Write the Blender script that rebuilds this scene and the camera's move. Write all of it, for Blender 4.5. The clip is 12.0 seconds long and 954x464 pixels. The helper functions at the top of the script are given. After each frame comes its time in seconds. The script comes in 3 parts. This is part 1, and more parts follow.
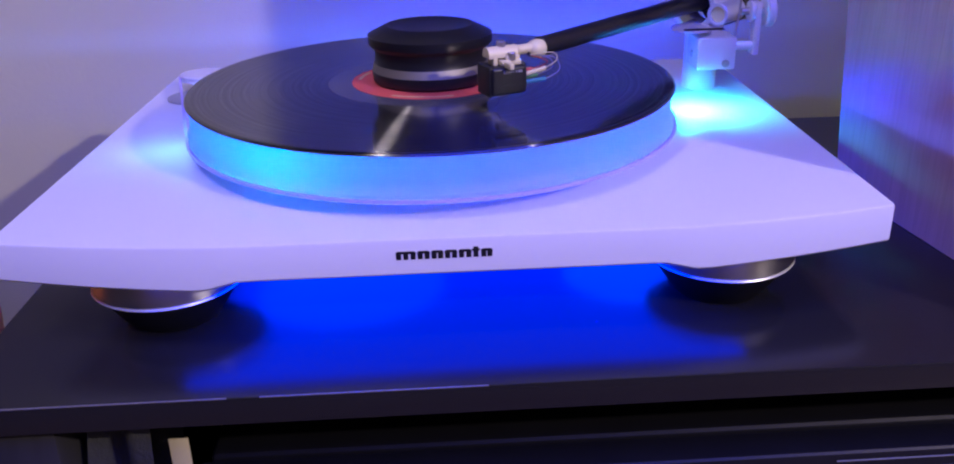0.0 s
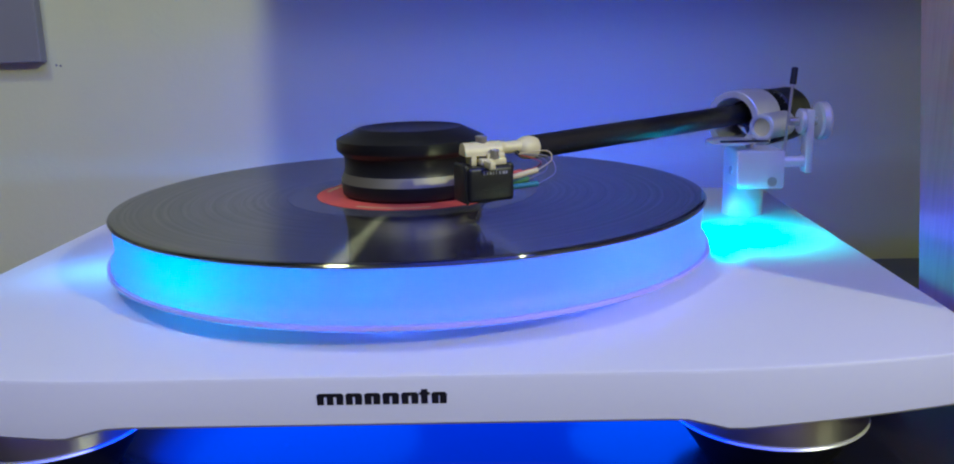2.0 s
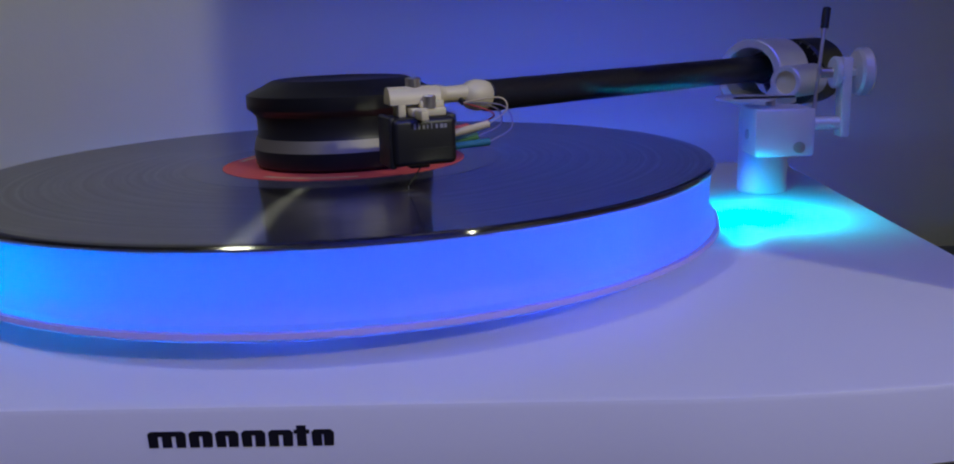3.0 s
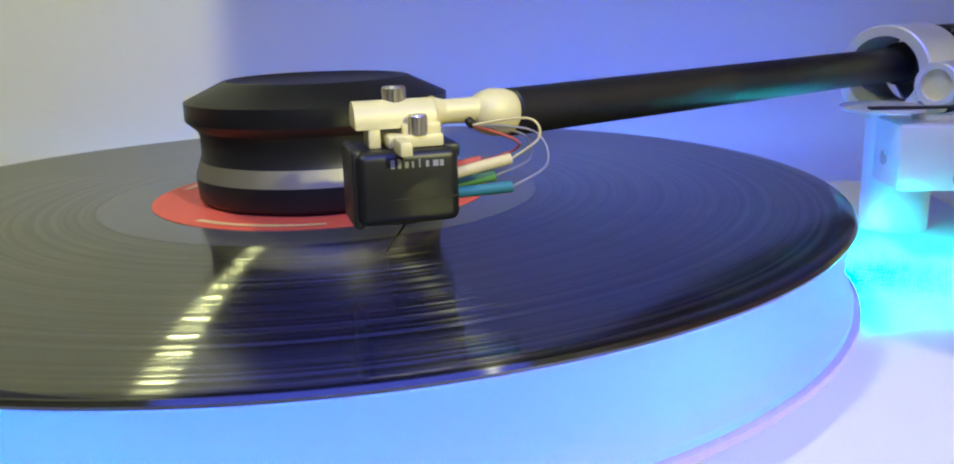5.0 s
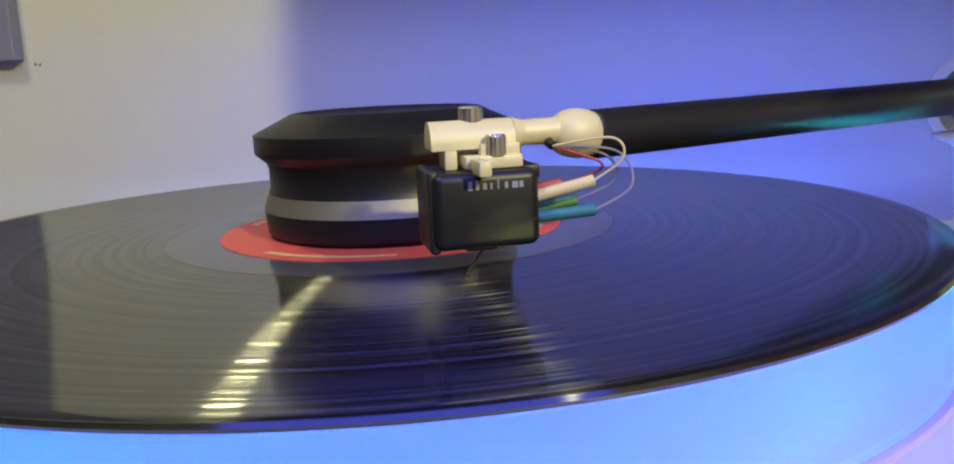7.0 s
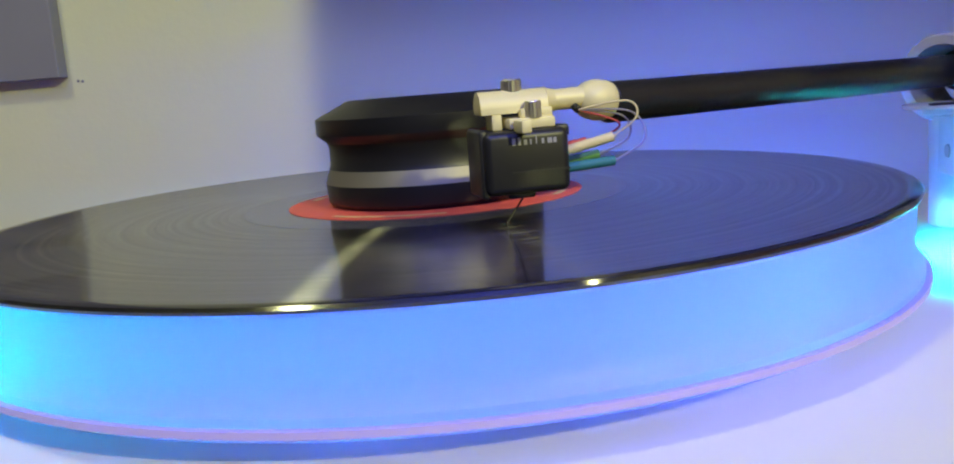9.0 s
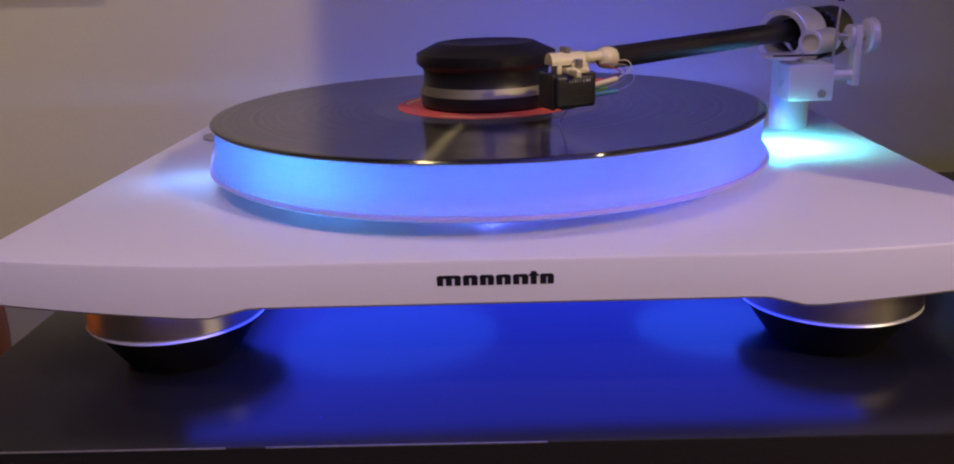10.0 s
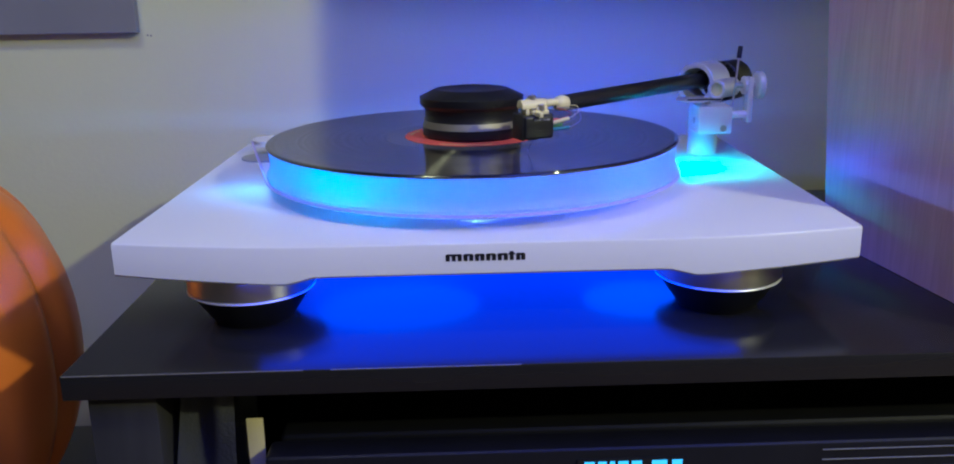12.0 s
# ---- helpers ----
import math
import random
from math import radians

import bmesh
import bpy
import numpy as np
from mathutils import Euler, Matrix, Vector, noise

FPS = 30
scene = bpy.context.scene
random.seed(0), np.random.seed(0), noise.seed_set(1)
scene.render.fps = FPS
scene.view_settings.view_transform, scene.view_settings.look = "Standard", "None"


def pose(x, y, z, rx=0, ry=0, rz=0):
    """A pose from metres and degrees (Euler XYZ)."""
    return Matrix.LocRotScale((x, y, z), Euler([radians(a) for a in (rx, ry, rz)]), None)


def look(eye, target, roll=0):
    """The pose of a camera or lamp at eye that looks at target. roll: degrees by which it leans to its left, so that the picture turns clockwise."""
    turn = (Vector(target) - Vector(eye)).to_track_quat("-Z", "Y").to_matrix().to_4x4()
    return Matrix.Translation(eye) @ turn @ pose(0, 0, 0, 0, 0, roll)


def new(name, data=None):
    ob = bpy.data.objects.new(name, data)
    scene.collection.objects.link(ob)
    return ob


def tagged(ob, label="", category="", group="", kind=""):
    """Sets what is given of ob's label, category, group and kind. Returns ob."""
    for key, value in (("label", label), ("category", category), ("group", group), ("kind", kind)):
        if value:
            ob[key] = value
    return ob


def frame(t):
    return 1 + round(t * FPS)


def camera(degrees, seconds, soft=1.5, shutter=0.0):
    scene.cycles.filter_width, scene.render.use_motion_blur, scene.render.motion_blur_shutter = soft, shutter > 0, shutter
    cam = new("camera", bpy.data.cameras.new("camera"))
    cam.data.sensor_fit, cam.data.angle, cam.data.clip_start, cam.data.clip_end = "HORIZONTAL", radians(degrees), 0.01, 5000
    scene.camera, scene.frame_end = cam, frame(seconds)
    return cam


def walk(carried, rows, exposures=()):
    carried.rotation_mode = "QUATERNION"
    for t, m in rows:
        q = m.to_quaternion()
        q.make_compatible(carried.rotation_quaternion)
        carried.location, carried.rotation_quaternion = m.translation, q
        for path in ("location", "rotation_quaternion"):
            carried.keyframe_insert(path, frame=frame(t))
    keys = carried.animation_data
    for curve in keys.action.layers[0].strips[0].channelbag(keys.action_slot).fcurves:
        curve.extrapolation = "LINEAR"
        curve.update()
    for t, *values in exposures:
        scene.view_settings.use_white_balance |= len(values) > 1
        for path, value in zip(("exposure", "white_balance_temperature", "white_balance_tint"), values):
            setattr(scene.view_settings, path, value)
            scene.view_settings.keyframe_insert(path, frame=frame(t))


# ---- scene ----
# ---- camera and walk ----
cam = camera(56.3, 12.0, soft=1.9)
ROWS = [
    (0.0, -0.0009, -0.5563, 0.1354, 66.59, 1.24, -3.34),
    (0.5, -0.0048, -0.5681, 0.1451, 68.12, 1.14, -5.46),
    (1.0, 0.0181, -0.5790, 0.1439, 70.50, 0.94, -4.06),
    (1.5, 0.0332, -0.5200, 0.0980, 75.70, 0.78, -2.84),
    (2.0, 0.0432, -0.4641, 0.0837, 77.23, 1.44, 0.88),
    (2.5, 0.0582, -0.4239, 0.0680, 77.26, 2.08, 1.58),
    (3.0, 0.0695, -0.3706, 0.0542, 77.03, 1.92, 1.90),
    (5.0, 0.0754, -0.2616, 0.0540, 75.91, 1.74, 5.84),
    (5.5, 0.0721, -0.2529, 0.0517, 75.37, 1.98, 6.60),
    (6.0, 0.0709, -0.2528, 0.0471, 74.91, 2.26, 6.66),
    (6.5, 0.0744, -0.2522, 0.0427, 76.98, 2.57, 6.83),
    (7.0, 0.0694, -0.2546, 0.0461, 79.59, 2.67, 9.34),
    (9.0, 0.0664, -0.2987, 0.0379, 80.60, 4.37, 9.36),
    (9.5, 0.0272, -0.3930, 0.0601, 74.93, 3.91, 5.95),
    (10.0, 0.0020, -0.5010, 0.0776, 73.15, 1.68, 0.62),
    (10.5, -0.0087, -0.5965, 0.0956, 73.14, 1.20, -0.85),
    (11.0, -0.0106, -0.6421, 0.1035, 73.53, 1.31, -1.24),
    (11.5, -0.0054, -0.6513, 0.1057, 74.02, 1.22, -1.10),
    (12.0, -0.0164, -0.6603, 0.1085, 74.53, 0.89, -1.88),
]
EXPOSURES = [
    (0.0, 0.45, 5000, 74), (0.5, -0.12, 4680, 70), (1.0, 0.02, 4850, 38), (2.0, 0.4, 5400, 10), (2.5, 0.08, 5500, 22), (3.0, -0.48, 5100, 32), (3.2, -0.48, 5100, 32), (5.0, 1.12, 6500, -3), (6.0, 1.12, 6600, -1), (6.5, 1.08, 6550, -6), (7.0, 0.9, 6450, 12), (9.0, 0.8, 6550, 1), (9.5, 0.78, 7200, 20), (10.0, 0.03, 7200, 44), (10.5, 0.16, 6500, 37), (11.0, 0.46, 6200, 34), (11.5, 0.50, 5650, 20), (12.0, 0.45, 5350, 15),
]
walk(cam, [(t, pose(x, y, z, a, b, c)) for t, x, y, z, a, b, c in ROWS], EXPOSURES)

# z = 0 is the top of the record; the shelf top lies at SHELF and the room floor at FLOOR
SHELF, FLOOR, WALL = -0.0931, -0.80, 0.316
PLINTH_TOP = -0.033

# ---- light ----
world = bpy.data.worlds.new("room_dusk")
world.use_nodes = True
scene.world = world
world.node_tree.nodes["Background"].inputs[0].default_value = (0.35, 0.42, 0.6, 1)
world.node_tree.nodes["Background"].inputs[1].default_value = 0.02


def lamp(name, kind, place, power, colour, size=0.02, target=None):
    data = bpy.data.lights.new(name, kind)
    data.energy, data.color = power, colour
    if kind == "AREA":
        data.shape, data.size = "DISK", size
    else:
        data.shadow_soft_size = size
    ob = new(name, data)
    ob.matrix_world = look(place, target) if target else Matrix.Translation(place)
    return ob


WARM = (1.0, 0.94, 0.42)
lamp("room_lamp", "POINT", (1.75, -1.81, 1.25), 99, WARM, 0.035)
lamp("ceiling_lamp", "POINT", (-0.55, -0.76, 1.55), 20.0, (1.0, 0.97, 0.48), 0.085)
# added soft blue fill overhead for the ambient cast; no such fixture is known
lamp("blue_fill", "AREA", (0.40, -1.20, 1.62), 33.0, (0.06, 0.09, 1.0), 2.0, (0.30, -0.9, 0.0))
# blue LED strip along the back edge of the rack, shining up behind the deck
strip = lamp("led_strip", "AREA", (0.115, 0.189, -0.089), 0.33, (0.015, 0.055, 1.0), 0.235, (0.115, 0.21, 0.0))
strip.data.shape, strip.data.size_y = "RECTANGLE", 0.010
# coloured LEDs inside the acrylic platter, in the gap below it and under the plinth
for x, y, power, colour in (
    (-0.066, -0.094, 0.15, (0.0, 0.40, 1.0)), (0.01, -0.105, 0.04, (0.02, 0.10, 1.0)), (0.080, -0.090, 0.10, (0.03, 0.08, 1.0)),
    (0.125, 0.02, 0.12, (0.0, 0.5, 1.0)), (0.03, 0.125, 0.7, (0.02, 0.08, 1.0)), (-0.10, 0.03, 0.12, (0.0, 0.16, 1.0)), (-0.085, 0.10, 0.8, (0.03, 0.10, 1.0)), (0.115, 0.085, 0.5, (0.02, 0.08, 1.0)),
):
    lamp("led_in_platter", "POINT", (x, y, -0.0135), power * 0.55, colour, 0.002)
for k in range(10):
    turn = radians(18 + 36 * k)
    x, y = 0.106 * math.cos(turn), 0.106 * math.sin(turn)
    lamp("led_gap", "POINT", (x, y, -0.0284), 0.13, (0.08, 0.34, 1.0) if x < -0.03 else (0.10, 0.18, 1.0), 0.004)
# unseen spots added beside the platter for the coloured pools on the plinth
spot = lamp("pool_spot", "SPOT", (0.175, 0.022, -0.0060), 0.72, (0.03, 0.92, 0.92), 0.005, (0.180, 0.024, -0.033))
spot.data.spot_size, spot.data.spot_blend = radians(150), 1.0
spot = lamp("pool_spot", "SPOT", (-0.156, -0.020, -0.002), 0.12, (0.10, 0.45, 1.0), 0.02, (-0.162, -0.022, -0.033))
spot.data.spot_size, spot.data.spot_blend = radians(150), 1.0
for x, y, size, power, colour in ((-0.064, -0.050, 0.12, 0.055, (0.0, 0.14, 1.0)), (-0.064, -0.050, 0.06, 0.045, (0.0, 0.27, 1.0)), (0.118, -0.055, 0.09, 0.045, (0.0, 0.16, 1.0))):
    lamp("led_under", "AREA", (x, y, -0.0600), power, colour, size, (x, y, -0.2))
wide = lamp("led_under_wide", "AREA", (0.006, -0.027, -0.0590), 1.05, (0.012, 0.05, 1.0), 0.30, (0.006, -0.027, -0.2))
wide.data.shape, wide.data.size_y = "RECTANGLE", 0.28
for x in (-0.16, -0.07, 0.02, 0.11, 0.20):
    lamp("led_under_back", "POINT", (x, 0.147, -0.088), 0.16, (0.02, 0.075, 1.0), 0.002)


# ---- materials ----
def material(name, colour, rough=0.5, metal=0.0, vary=0.12, grain=40.0, bump=0.05, bump_scale=300.0, coat=0.0, stretch=(1, 1, 1), sheen=0.08):
    m = bpy.data.materials.new(name)
    m.use_nodes = True
    nt = m.node_tree
    b = nt.nodes["Principled BSDF"]
    tc = nt.nodes.new("ShaderNodeTexCoord")
    mp = nt.nodes.new("ShaderNodeMapping")
    mp.inputs["Scale"].default_value = stretch
    nt.links.new(tc.outputs["Object"], mp.inputs["Vector"])
    n1 = nt.nodes.new("ShaderNodeTexNoise")
    n1.inputs["Scale"].default_value, n1.inputs["Detail"].default_value = grain, 6
    nt.links.new(mp.outputs[0], n1.inputs["Vector"])
    ramp = nt.nodes.new("ShaderNodeMapRange")
    ramp.inputs["To Min"].default_value, ramp.inputs["To Max"].default_value = 1 - vary, 1 + vary
    nt.links.new(n1.outputs["Fac"], ramp.inputs["Value"])
    mul = nt.nodes.new("ShaderNodeVectorMath")
    mul.operation = "SCALE"
    mul.inputs[0].default_value = colour
    nt.links.new(ramp.outputs[0], mul.inputs["Scale"])
    nt.links.new(mul.outputs[0], b.inputs["Base Color"])
    r2 = nt.nodes.new("ShaderNodeMapRange")
    r2.inputs["To Min"].default_value, r2.inputs["To Max"].default_value = max(rough - sheen, 0.02), rough + sheen
    nt.links.new(n1.outputs["Fac"], r2.inputs["Value"])
    nt.links.new(r2.outputs[0], b.inputs["Roughness"])
    b.inputs["Metallic"].default_value = metal
    b.inputs["Coat Weight"].default_value = coat
    if bump:
        n2 = nt.nodes.new("ShaderNodeTexNoise")
        n2.inputs["Scale"].default_value, n2.inputs["Detail"].default_value = bump_scale, 4
        nt.links.new(mp.outputs[0], n2.inputs["Vector"])
        bp = nt.nodes.new("ShaderNodeBump")
        bp.inputs["Strength"].default_value, bp.inputs["Distance"].default_value = bump, 0.002
        nt.links.new(n2.outputs["Fac"], bp.inputs["Height"])
        nt.links.new(bp.outputs[0], b.inputs["Normal"])
    return m


def duller(m, level):
    m.node_tree.nodes["Principled BSDF"].inputs["Specular IOR Level"].default_value = level
    return m


def glow(name, colour, strength):
    m = bpy.data.materials.new(name)
    m.use_nodes = True
    b = m.node_tree.nodes["Principled BSDF"]
    b.inputs["Base Color"].default_value = (*[c * 0.3 for c in colour], 1)
    b.inputs["Emission Color"].default_value, b.inputs["Emission Strength"].default_value = (*colour, 1), strength
    return m


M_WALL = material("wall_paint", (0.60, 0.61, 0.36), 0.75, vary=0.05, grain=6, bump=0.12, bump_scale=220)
# unseen walls and ceiling: colour darkened so little warm light bounces back
M_ROOM_DIM = material("low_bounce_paint", (0.11, 0.105, 0.10), 0.8, vary=0.06, grain=6, bump=0.1, bump_scale=220)
M_GREY = material("grey_board", (0.20, 0.20, 0.21), 0.6, vary=0.08, grain=12)
M_FLOOR = material("floor_wood", (0.18, 0.12, 0.08), 0.5, vary=0.3, grain=8, stretch=(1, 8, 1))
M_SHELF = material("black_wood", (0.015, 0.0145, 0.0135), 0.25, vary=0.15, grain=14, bump=0.0, stretch=(0.8, 10, 1), sheen=0.02)
M_RACK = duller(material("rack_black", (0.034, 0.033, 0.032), 0.45, vary=0.25, grain=14, stretch=(10, 10, 0.8)), 0.2)
M_WHITE = material("white_lacquer", (0.78, 0.77, 0.77), 0.34, vary=0.015, grain=9, bump=0.015, bump_scale=500)


def let_light_through(m, share, colour):
    """Mixes a translucent layer into a material, for milky plastics."""
    nt = m.node_tree
    t = nt.nodes.new("ShaderNodeBsdfTranslucent")
    t.inputs["Color"].default_value = colour
    mx = nt.nodes.new("ShaderNodeMixShader")
    mx.inputs[0].default_value = share
    nt.links.new(nt.nodes["Principled BSDF"].outputs[0], mx.inputs[1])
    nt.links.new(t.outputs[0], mx.inputs[2])
    nt.links.new(mx.outputs[0], nt.nodes["Material Output"].inputs["Surface"])


let_light_through(M_WHITE, 0.05, (0.85, 0.87, 0.92, 1))
M_WORN = material("worn_bare_wood", (0.15, 0.14, 0.125), 0.6, vary=0.5, grain=260)
M_CAP = material("grey_cap", (0.34, 0.34, 0.35), 0.4, vary=0.05)
M_CARTEDGE = material("cartridge_edge_sheen", (0.05, 0.05, 0.045), 0.4, metal=0.6, vary=0.1)
M_BLACK = duller(material("black_anodised", (0.010, 0.010, 0.011), 0.40, vary=0.25, grain=60, bump=0.02), 0.5)
M_SATIN = duller(material("satin_black", (0.012, 0.012, 0.013), 0.42, vary=0.2, grain=80, bump=0.03), 0.5)
M_RUBBER = duller(material("rubber", (0.007, 0.007, 0.008), 0.5, vary=0.2), 0.25)
M_SILVER = material("satin_silver", (0.88, 0.88, 0.88), 0.34, metal=0.4, vary=0.06, grain=90, bump=0.03, bump_scale=600)
M_STEEL = material("brushed_steel", (0.62, 0.60, 0.57), 0.34, metal=1.0, vary=0.12, grain=50, bump=0.05, stretch=(1, 1, 0.05))
M_IVORY = material("cream_alloy", (0.78, 0.70, 0.37), 0.5, metal=0.1, vary=0.05, grain=120, bump=0.04, bump_scale=900)
M_DARKBAND = material("polished_band", (0.34, 0.32, 0.23), 0.58, metal=0.9, vary=0.08, stretch=(1, 1, 0.1))
M_LABEL = material("label_paper", (0.78, 0.12, 0.07), 0.5, vary=0.1, grain=60, bump=0.02)
M_LABELPRINT = material("label_print", (0.80, 0.52, 0.22), 0.5, vary=0.1)
M_INK = material("logo_ink", (0.006, 0.006, 0.012), 0.4, vary=0.05, bump=0)
M_GREYINK = material("grey_ink", (0.32, 0.32, 0.33), 0.5, vary=0.05, bump=0)
M_PUMPKIN = material("orange_glaze", (0.76, 0.20, 0.014), 0.36, vary=0.16, grain=14, bump=0.06, bump_scale=90)
M_STEM = material("pumpkin_stem", (0.12, 0.13, 0.05), 0.7, vary=0.3)
M_CLOTH = material("dark_cloth", (0.085, 0.088, 0.085), 0.85, vary=0.3, grain=30, bump=0.3, bump_scale=400)
M_AMP = duller(material("receiver_black", (0.012, 0.012, 0.014), 0.4, vary=0.2, grain=40), 0.2)
M_CARD = material("pale_card", (0.66, 0.58, 0.30), 0.7, vary=0.1, grain=20)


def wood_material():
    """Pale veneer: long upright grain at two scales with thin darker lines."""
    m = bpy.data.materials.new("light_wood")
    m.use_nodes = True
    nt = m.node_tree
    b = nt.nodes["Principled BSDF"]
    tc = nt.nodes.new("ShaderNodeTexCoord")
    mp = nt.nodes.new("ShaderNodeMapping")
    mp.inputs["Scale"].default_value = (1, 1, 0.07)
    nt.links.new(tc.outputs["Object"], mp.inputs["Vector"])
    sums = None
    for scale, detail, twist, low, high, tone in ((22, 5, 2.2, 0.36, 0.64, 0.34), (150, 8, 0.9, 0.35, 0.68, 0.42), (520, 3, 0.0, 0.3, 0.7, 0.24)):
        n = nt.nodes.new("ShaderNodeTexNoise")
        n.inputs["Scale"].default_value, n.inputs["Detail"].default_value, n.inputs["Distortion"].default_value = scale, detail, twist
        nt.links.new(mp.outputs[0], n.inputs["Vector"])
        r = nt.nodes.new("ShaderNodeMapRange")
        r.inputs["From Min"].default_value, r.inputs["From Max"].default_value, r.inputs["To Max"].default_value = low, high, tone
        nt.links.new(n.outputs["Fac"], r.inputs["Value"])
        if sums is None:
            sums = r.outputs[0]
        else:
            add = nt.nodes.new("ShaderNodeMath")
            nt.links.new(sums, add.inputs[0])
            nt.links.new(r.outputs[0], add.inputs[1])
            sums = add.outputs[0]
    mix = nt.nodes.new("ShaderNodeMix")
    mix.data_type = "RGBA"
    mix.inputs["A"].default_value, mix.inputs["B"].default_value = (0.60, 0.33, 0.26, 1), (0.78, 0.49, 0.40, 1)
    nt.links.new(sums, mix.inputs["Factor"])
    nt.links.new(mix.outputs["Result"], b.inputs["Base Color"])
    b.inputs["Roughness"].default_value = 0.40
    bp = nt.nodes.new("ShaderNodeBump")
    bp.inputs["Strength"].default_value, bp.inputs["Distance"].default_value = 0.08, 0.001
    nt.links.new(sums, bp.inputs["Height"])
    nt.links.new(bp.outputs[0], b.inputs["Normal"])
    return m


M_WOOD = wood_material()


def vinyl_material():
    """Black vinyl: a smooth surface plus the two walls of the groove, which lean in and out along the radius."""
    m = material("vinyl", (0.004, 0.004, 0.005), 0.10, vary=0.1, grain=30, bump=0)
    nt = m.node_tree
    b = nt.nodes["Principled BSDF"]
    b.inputs["IOR"].default_value = 1.62
    tc = nt.nodes.new("ShaderNodeTexCoord")
    flat = nt.nodes.new("ShaderNodeVectorMath")
    flat.operation = "MULTIPLY"
    flat.inputs[1].default_value = (1, 1, 0)
    nt.links.new(tc.outputs["Object"], flat.inputs[0])
    unit = nt.nodes.new("ShaderNodeVectorMath")
    unit.operation = "NORMALIZE"
    nt.links.new(flat.outputs[0], unit.inputs[0])
    length = nt.nodes.new("ShaderNodeVectorMath")
    length.operation = "LENGTH"
    nt.links.new(flat.outputs[0], length.inputs[0])
    # bands of quiet and loud grooves along the radius
    rings = nt.nodes.new("ShaderNodeTexNoise")
    rings.noise_dimensions = "1D"
    rings.inputs["Scale"].default_value, rings.inputs["Detail"].default_value = 560, 4
    nt.links.new(length.outputs["Value"], rings.inputs["W"])
    band = nt.nodes.new("ShaderNodeMapRange")
    band.inputs["From Min"].default_value, band.inputs["From Max"].default_value = 0.38, 0.70
    band.inputs["To Min"].default_value, band.inputs["To Max"].default_value = 0.006, 0.044
    nt.links.new(rings.outputs["Fac"], band.inputs["Value"])
    # ring by ring the groove scatters more or less widely
    fine = nt.nodes.new("ShaderNodeTexNoise")
    fine.noise_dimensions = "1D"
    fine.inputs["Scale"].default_value, fine.inputs["Detail"].default_value = 420, 6
    nt.links.new(length.outputs["Value"], fine.inputs["W"])
    spread = nt.nodes.new("ShaderNodeMapRange")
    spread.inputs["From Min"].default_value, spread.inputs["From Max"].default_value = 0.42, 0.62
    spread.inputs["To Min"].default_value, spread.inputs["To Max"].default_value = 0.11, 0.30
    nt.links.new(fine.outputs["Fac"], spread.inputs["Value"])
    geo = nt.nodes.new("ShaderNodeNewGeometry")
    tg = nt.nodes.new("ShaderNodeTangent")
    tg.direction_type, tg.axis = "RADIAL", "Z"
    last = b.outputs[0]
    for lean in (1.05, -1.05):
        sc = nt.nodes.new("ShaderNodeVectorMath")
        sc.operation = "SCALE"
        sc.inputs["Scale"].default_value = lean
        nt.links.new(unit.outputs[0], sc.inputs[0])
        add = nt.nodes.new("ShaderNodeVectorMath")
        nt.links.new(geo.outputs["Normal"], add.inputs[0])
        nt.links.new(sc.outputs[0], add.inputs[1])
        nrm = nt.nodes.new("ShaderNodeVectorMath")
        nrm.operation = "NORMALIZE"
        nt.links.new(add.outputs[0], nrm.inputs[0])
        g = nt.nodes.new("ShaderNodeBsdfAnisotropic")
        g.inputs["Anisotropy"].default_value, g.inputs["Rotation"].default_value = 0.70, 0.0
        nt.links.new(spread.outputs[0], g.inputs["Roughness"])
        nt.links.new(band.outputs[0], g.inputs["Color"])
        nt.links.new(nrm.outputs[0], g.inputs["Normal"])
        nt.links.new(tg.outputs[0], g.inputs["Tangent"])
        ad = nt.nodes.new("ShaderNodeAddShader")
        nt.links.new(last, ad.inputs[0])
        nt.links.new(g.outputs[0], ad.inputs[1])
        last = ad.outputs[0]
    nt.links.new(last, nt.nodes["Material Output"].inputs["Surface"])
    return m


M_VINYL = vinyl_material()
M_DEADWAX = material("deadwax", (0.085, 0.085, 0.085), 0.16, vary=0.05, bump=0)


def platter_material():
    m = bpy.data.materials.new("frosted_acrylic")
    m.use_nodes = True
    nt = m.node_tree
    out = nt.nodes["Material Output"]
    b = nt.nodes["Principled BSDF"]
    b.inputs["Base Color"].default_value, b.inputs["Roughness"].default_value = (0.32, 0.34, 0.37, 1), 0.38
    t = nt.nodes.new("ShaderNodeBsdfTranslucent")
    t.inputs["Color"].default_value = (0.85, 0.88, 0.9, 1)
    mx = nt.nodes.new("ShaderNodeMixShader")
    mx.inputs[0].default_value = 0.7
    nt.links.new(b.outputs[0], mx.inputs[1])
    nt.links.new(t.outputs[0], mx.inputs[2])
    nt.links.new(mx.outputs[0], out.inputs["Surface"])
    return m


M_PLATTER = platter_material()


